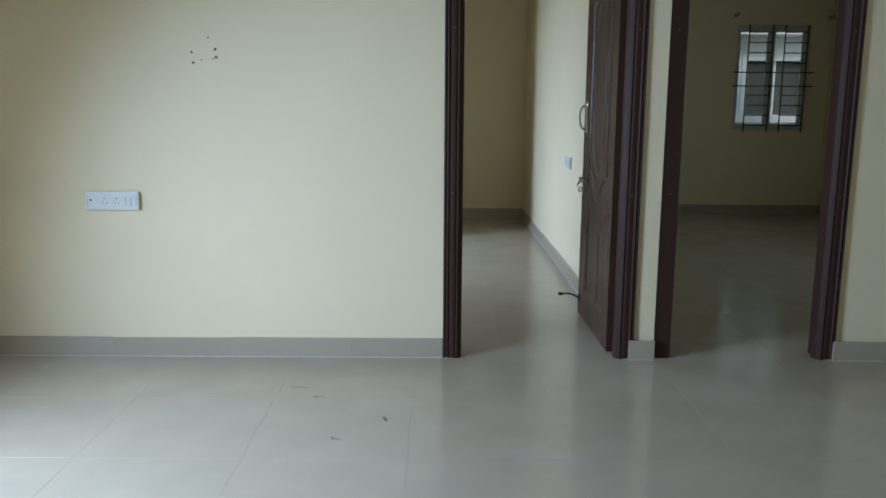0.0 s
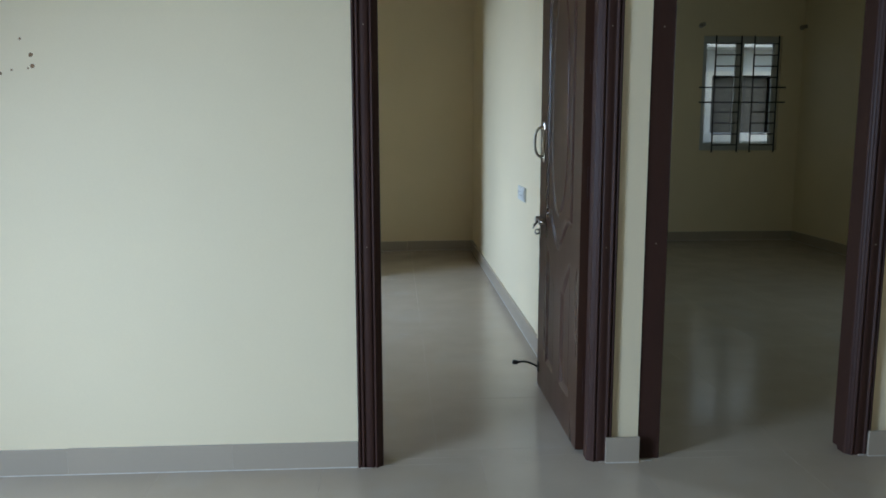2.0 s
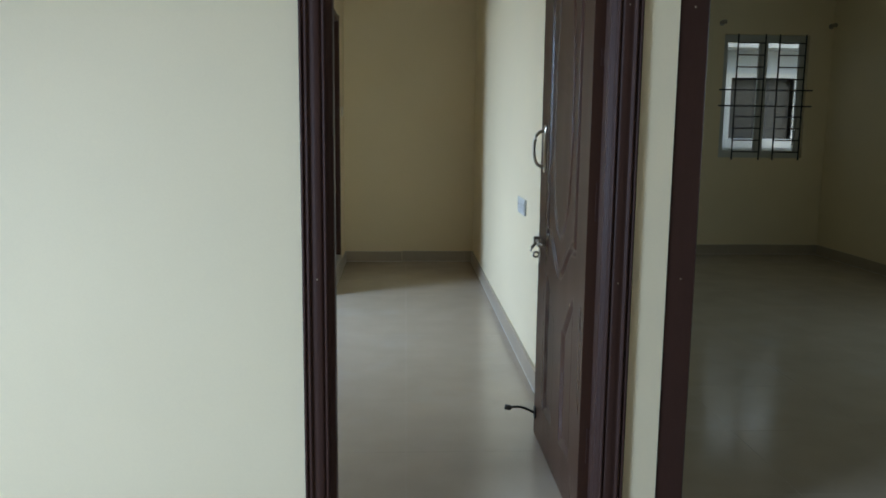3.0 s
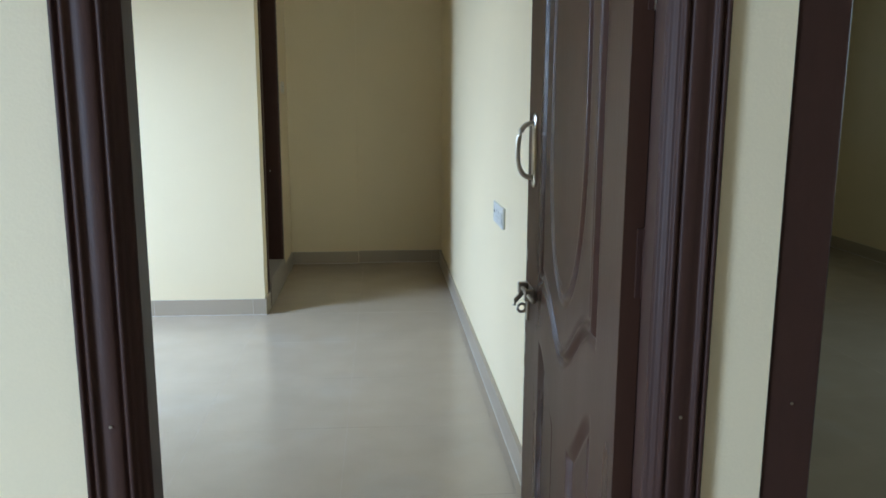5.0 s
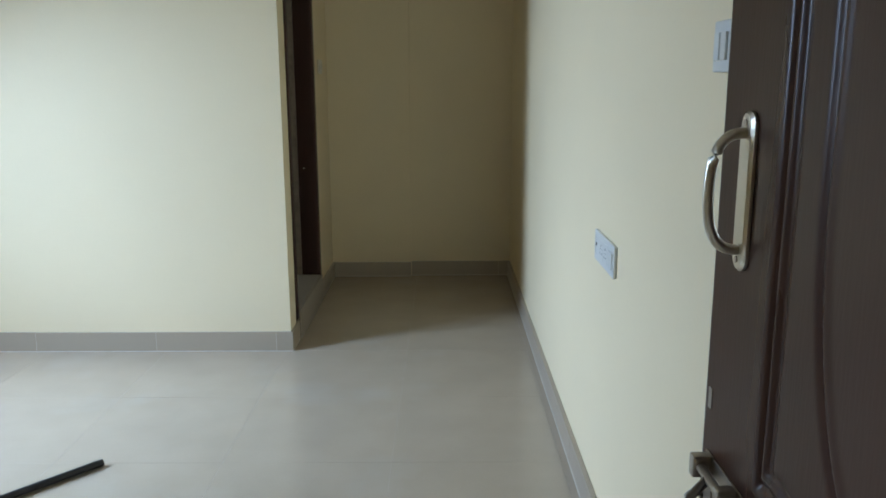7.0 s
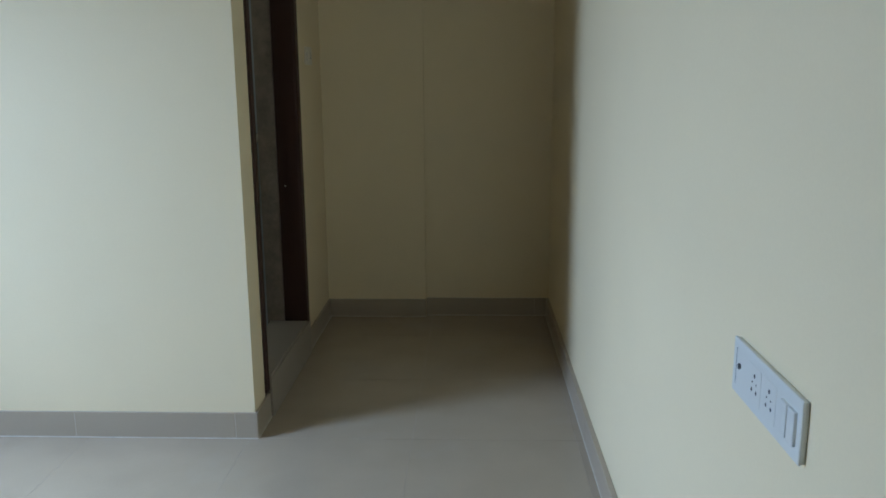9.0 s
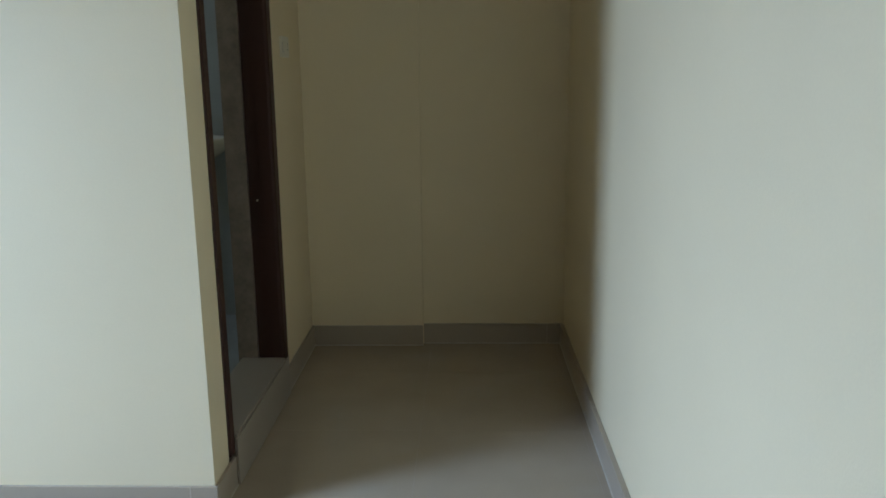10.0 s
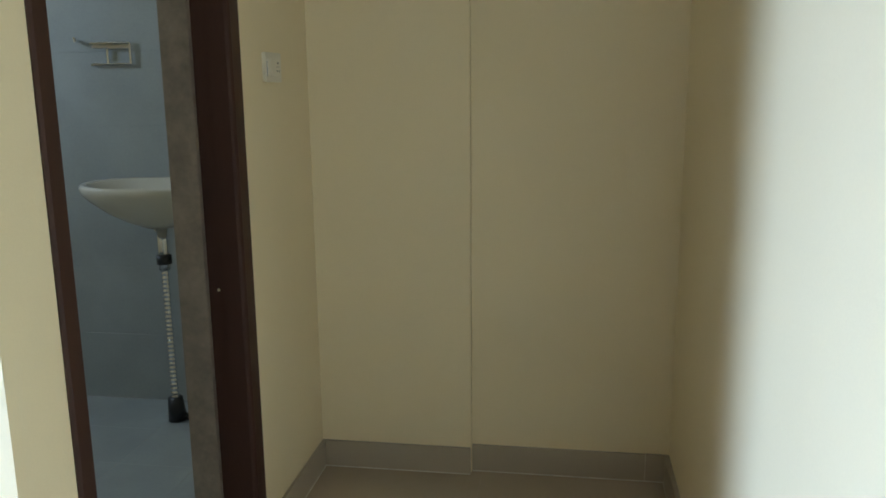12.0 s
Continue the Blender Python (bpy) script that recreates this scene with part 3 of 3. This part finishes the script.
def basin():
    cx, yb = -1.005, Y_BATHBACK
    ob = thing("wash_basin", (cx, yb, 0), "ivory ceramic wall-hung basin in the bathroom", "wash basin")
    bm = bmesh.new()
    n = 40

    def ring(sx, sy, z, yc):
        row = []
        for k in range(n):
            a = 2 * math.pi * k / n
            x, y = math.cos(a), math.sin(a)
            yy = yc + sy * y
            row.append(bm.verts.new((sx * math.copysign(abs(x) ** 0.85, x), min(yy, -0.002), z)))
        return row

    rows = [ring(0.06, 0.06, 0.815, -0.20), ring(0.13, 0.12, 0.845, -0.20), ring(0.20, 0.165, 0.880, -0.20), ring(0.265, 0.20, 0.925, -0.20),
            ring(0.300, 0.218, 0.955, -0.20), ring(0.305, 0.222, 0.980, -0.20), ring(0.298, 0.216, 0.990, -0.20), ring(0.270, 0.19, 0.986, -0.20),
            ring(0.24, 0.155, 0.93, -0.215), ring(0.16, 0.11, 0.875, -0.22), ring(0.03, 0.03, 0.850, -0.22)]
    for a, b in zip(rows, rows[1:]):
        for k in range(n):
            bm.faces.new((a[k], a[(k + 1) % n], b[(k + 1) % n], b[k]))
    bm.faces.new(rows[0])
    bm.faces.new(rows[-1])
    part("bowl", bm, CERAMIC, ob, smooth=True)
    tap = part("tap", tube([(0.05, -0.055, 0.965), (0.05, -0.055, 1.075), (0.05, -0.065, 1.10), (0.05, -0.10, 1.112), (0.05, -0.15, 1.095)],
                           0.012, 12), CHROME, ob, "chrome pillar tap", smooth=True)
    part("tap_handle", box((0.035, -0.085, 1.115), (0.065, -0.04, 1.135), 0.005), CHROME, tap)
    trap = part("waste_trap", tube([(0, -0.20, 0.81), (0, -0.20, 0.64)], 0.022, 14), CHROME, ob, "chrome waste coupling", smooth=True)
    part("collar", tube([(0, -0.20, 0.70), (0, -0.20, 0.665)], 0.030, 14), BLACK, trap, smooth=True)
    pts = [(0.0, -0.20, 0.645 - 0.0045 * k) for k in range(124)]
    hose = bmesh.new()
    add_tube(hose, pts, lambda s: 0.0125 + (0.003 if int(round(s * 123)) % 4 < 2 else 0.0), 12)
    part("waste_hose", hose, CHROME, ob, "ribbed chrome waste hose", smooth=True)
    part("hose_boot", tube([(0.0, -0.20, 0.100), (0.005, -0.20, 0.004)], lambda s: 0.030 + 0.008 * s, 14), BLACK, ob, "black rubber floor boot",
         smooth=True)
    part("outlet_stub", tube([(0.0, -0.20, 0.020), (0.13, -0.20, 0.020)], 0.014, 10), BLACK, ob, "black outlet pipe on the floor", smooth=True)
    part("riser_pipe", tube([(0.055, -0.030, 0.03), (0.055, -0.030, 0.62)], 0.011, 10), CHROME, ob, "grey riser pipe", smooth=True)
    part("bracket", tube([(-0.12, -0.13, 0.82), (-0.05, -0.16, 0.80), (0.0, -0.19, 0.765)], 0.009, 8), CHROME, ob, smooth=True)
    part("stop_valve", tube([(0.07, -0.005, 0.66), (0.07, -0.06, 0.66), (0.07, -0.07, 0.64), (0.07, -0.07, 0.60)], 0.014, 10), CHROME, ob,
         "chrome stop valve", smooth=True)
    part("supply_hose", tube([(0.07, -0.07, 0.64), (0.06, -0.08, 0.74), (0.05, -0.06, 0.86)], 0.007, 8), STEEL, ob, smooth=True)


basin()


def soap_rack():
    ob = thing("soap_rack", (-1.268, Y_BATHBACK, 1.491), "chrome wall soap rack above the basin", "soap rack")
    w, h = 0.087, 0.042
    part("back_plate", box((-w, -0.004, 0.024), (w, -0.0005, h), 0.001), STEEL, ob)
    part("rail", tube([(-w, -0.012, h), (w, -0.012, h)], 0.006, 8), CHROME, ob)
    part("rail", tube([(-w, -0.012, -h), (w, -0.012, -h)], 0.006, 8), CHROME, ob)
    part("post", tube([(w, -0.012, -h), (w, -0.012, h)], 0.006, 8), CHROME, ob)
    part("post", tube([(-0.012, -0.012, -h), (-0.012, -0.012, 0.02)], 0.006, 8), CHROME, ob)
    part("post", tube([(-0.012, -0.012, 0.02), (w, -0.012, 0.02)], 0.004, 8), CHROME, ob)
    part("hook", tube([(-0.14, -0.002, h + 0.01), (-0.14, -0.03, h + 0.01), (-0.14, -0.035, h + 0.025)], 0.006, 8), CHROME, ob)


soap_rack()


def slab_piece(w, d, h, bevel):
    """Shared mesh of one tile: its top is at z = 0."""
    bm = bmesh.new()
    lo = [bm.verts.new((x, y, -h)) for x, y in ((0, 0), (w, 0), (w, d), (0, d))]
    mid = [bm.verts.new((x, y, -bevel)) for x, y in ((0, 0), (w, 0), (w, d), (0, d))]
    b = bevel
    top = [bm.verts.new((x, y, 0)) for x, y in ((b, b), (w - b, b), (w - b, d - b), (b, d - b))]
    for p, q in ((lo, mid), (mid, top)):
        for k in range(4):
            bm.faces.new((p[k], p[(k + 1) % 4], q[(k + 1) % 4], q[k]))
    bm.faces.new(top)
    return bm


MESHES = {}


def piece_mesh(w, d, h, bevel, mat):
    key = (round(w, 4), round(d, 4), mat.name)
    if key not in MESHES:
        bm = slab_piece(w, d, h, bevel)
        bmesh.ops.recalc_face_normals(bm, faces=bm.faces)
        me = bpy.data.meshes.new("tile")
        bm.to_mesh(me)
        bm.free()
        me.materials.append(mat)
        MESHES[key] = me
    return MESHES[key]


def cuts(a, b, origin, step):
    k = math.floor((a - origin) / step) + 1
    marks = [a]
    while origin + k * step < b - 1e-6:
        if origin + k * step > a + 1e-6:
            marks.append(origin + k * step)
        k += 1
    return list(zip(marks, marks[1:] + [b]))


def tiled_floor(name, x0, x1, y0, y1, ox, oy, step, mat, label, joint=0.0009, z=0.0):
    ob = structure(name, box((x0, y0, z - 0.10), (x1, y1, z - 0.0006)), GROUT, label, "floor")
    for xa, xb in cuts(x0, x1, ox, step):
        for ya, yb in cuts(y0, y1, oy, step):
            t = new("tile", piece_mesh(xb - xa - joint, yb - ya - joint, 0.009, 0.0003, mat))
            t.parent = ob
            t.matrix_world = pose(xa + joint / 2, ya + joint / 2, z)
    return ob


# ---- bathroom tiles ----


def tiled_wall(name, x0, x1, y, z0, z1, wide, high, label):
    """Tiles on a wall that faces -y."""
    ob = structure(name, box((x0, y + 0.002, z0), (x1, y + 0.012, z1)), BATHGROUT, label, "wall")
    for xa, xb in cuts(x0, x1, x1, wide):
        for za, zb in cuts(z0, z1, z0, high):
            t = new("tile", piece_mesh(xb - xa - 0.002, zb - za - 0.002, 0.006, 0.0006, BATHTILE))
            t.parent = ob
            t.matrix_world = pose(xa + 0.001, y, za + 0.001, 90, 0, 0)
    return ob


tiled_wall("wall_bathroom_tiles", X_LEFT, X_BATH, Y_BATHBACK, 0.0, 2.4, 0.60, 0.30, "bluish grey glazed bathroom wall tiles")

# ---- skirting ----


def skirting(name, a, b, label, origin=0.0, step=0.6, thick=0.011, gap=0.0008):
    """Tiles along a wall's foot from a to b; the wall lies to the left of the way from a to b."""
    a, b = Vector(a), Vector(b)
    d = (b - a).normalized()
    turn = math.degrees(math.atan2(d.y, d.x))
    length = (b - a).length
    ob = thing(name, (a.x, a.y, 0), label, "skirting", kind="structure", turn=turn)
    part("mortar", box((0.001, 0.001 - thick, 0.0), (length - 0.001, 0.0, SK - 0.003)), WHITECEMENT, ob)
    part("grout_line", box((0.001, -thick - 0.0025, 0.0), (length - 0.001, 0.0005 - thick, 0.0035), 0.001), WHITECEMENT, ob)
    for p, q in cuts(0, length, origin, step):
        bm = box((p + gap, -thick, 0.0006), (q - gap, -0.0005, SK + random.uniform(-0.0015, 0.0015)), 0.0012)
        part("skirting_tile", bm, SKIRT, ob)
    return ob


skirting("baseboard_front", (X_LEFT, Y_FRONT), (D1[0] - 0.001, Y_FRONT), "grey-beige tile skirting below the cream wall", 0.95, gap=0.0001)
skirting("baseboard_pier", (0.934, Y_FRONT - 0.021), (D2[0] - 0.001, Y_FRONT - 0.021), "short skirting tile between the two door frames")
skirting("baseboard_front_end", (1.968, Y_FRONT - 0.021), (X_RIGHT, Y_FRONT - 0.021), "grey-beige tile skirting beside the doorway", 0.45)
skirting("baseboard_partition", (X_PART, Y_BACK), (X_PART, Y_IN), "tile skirting along the bedroom wall", 0.40, thick=0.017)
skirting("baseboard_bathroom", (X_LEFT, Y_COR), (X_ALC + 0.011, Y_COR), "tile skirting with pale joints", 0.47, 0.60)
skirting("baseboard_return", (X_ALC, Y_COR - 0.0), (X_ALC, B0 + 0.04), "short skirting return at the alcove corner")
skirting("baseboard_alcove_side", (X_ALC, B1 - 0.045), (X_ALC, Y_BACK - 0.030), "tile skirting beside the bathroom sill")
skirting("baseboard_alcove", (X_ALC + 0.0115, Y_BACK - 0.030), (0.262, Y_BACK - 0.030), "tile skirting on the proud part of the alcove wall")
skirting("baseboard_alcove_end", (0.263, Y_BACK), (X_PART - 0.0115, Y_BACK), "tile skirting on the recessed alcove wall")
skirting("baseboard_room", (X_PART2, Y_WIN), (X_RIGHT, Y_WIN), "tile skirting below the grilled window", 0.2)
skirting("baseboard_room_side", (X_RIGHT, Y_WIN - 0.0115), (X_RIGHT, Y_IN), "tile skirting on the room's side wall", 0.3)

# ---- floors ----
tiled_floor("floor", X_LEFT, X_RIGHT, Y_REAR, Y_IN - 0.055, -0.735, Y_FRONT, 0.6, TILE, "glossy grey-beige vitrified floor tiles")
tiled_floor("floor_bedroom", X_LEFT, X_PART, Y_IN - 0.055, Y_COR, 0.30, 7.352, 0.6, TILE, "glossy beige vitrified bedroom floor")
tiled_floor("floor_alcove", X_ALC, X_PART, Y_COR, Y_BACK, 0.30, 7.352, 0.6, TILE, "shaded beige tiled alcove floor")
tiled_floor("floor_room", X_PART, X_RIGHT, Y_IN - 0.055, Y_WIN, 1.70, 3.95, 0.6, TILE, "dim grey-beige tiled floor of the second room")
tiled_floor("floor_bathroom", X_LEFT, X_BATH, Y_CORB, Y_BATHBACK, X_BATH, Y_BATHBACK, 0.30, BATHTILE, "bluish grey bathroom floor tiles")
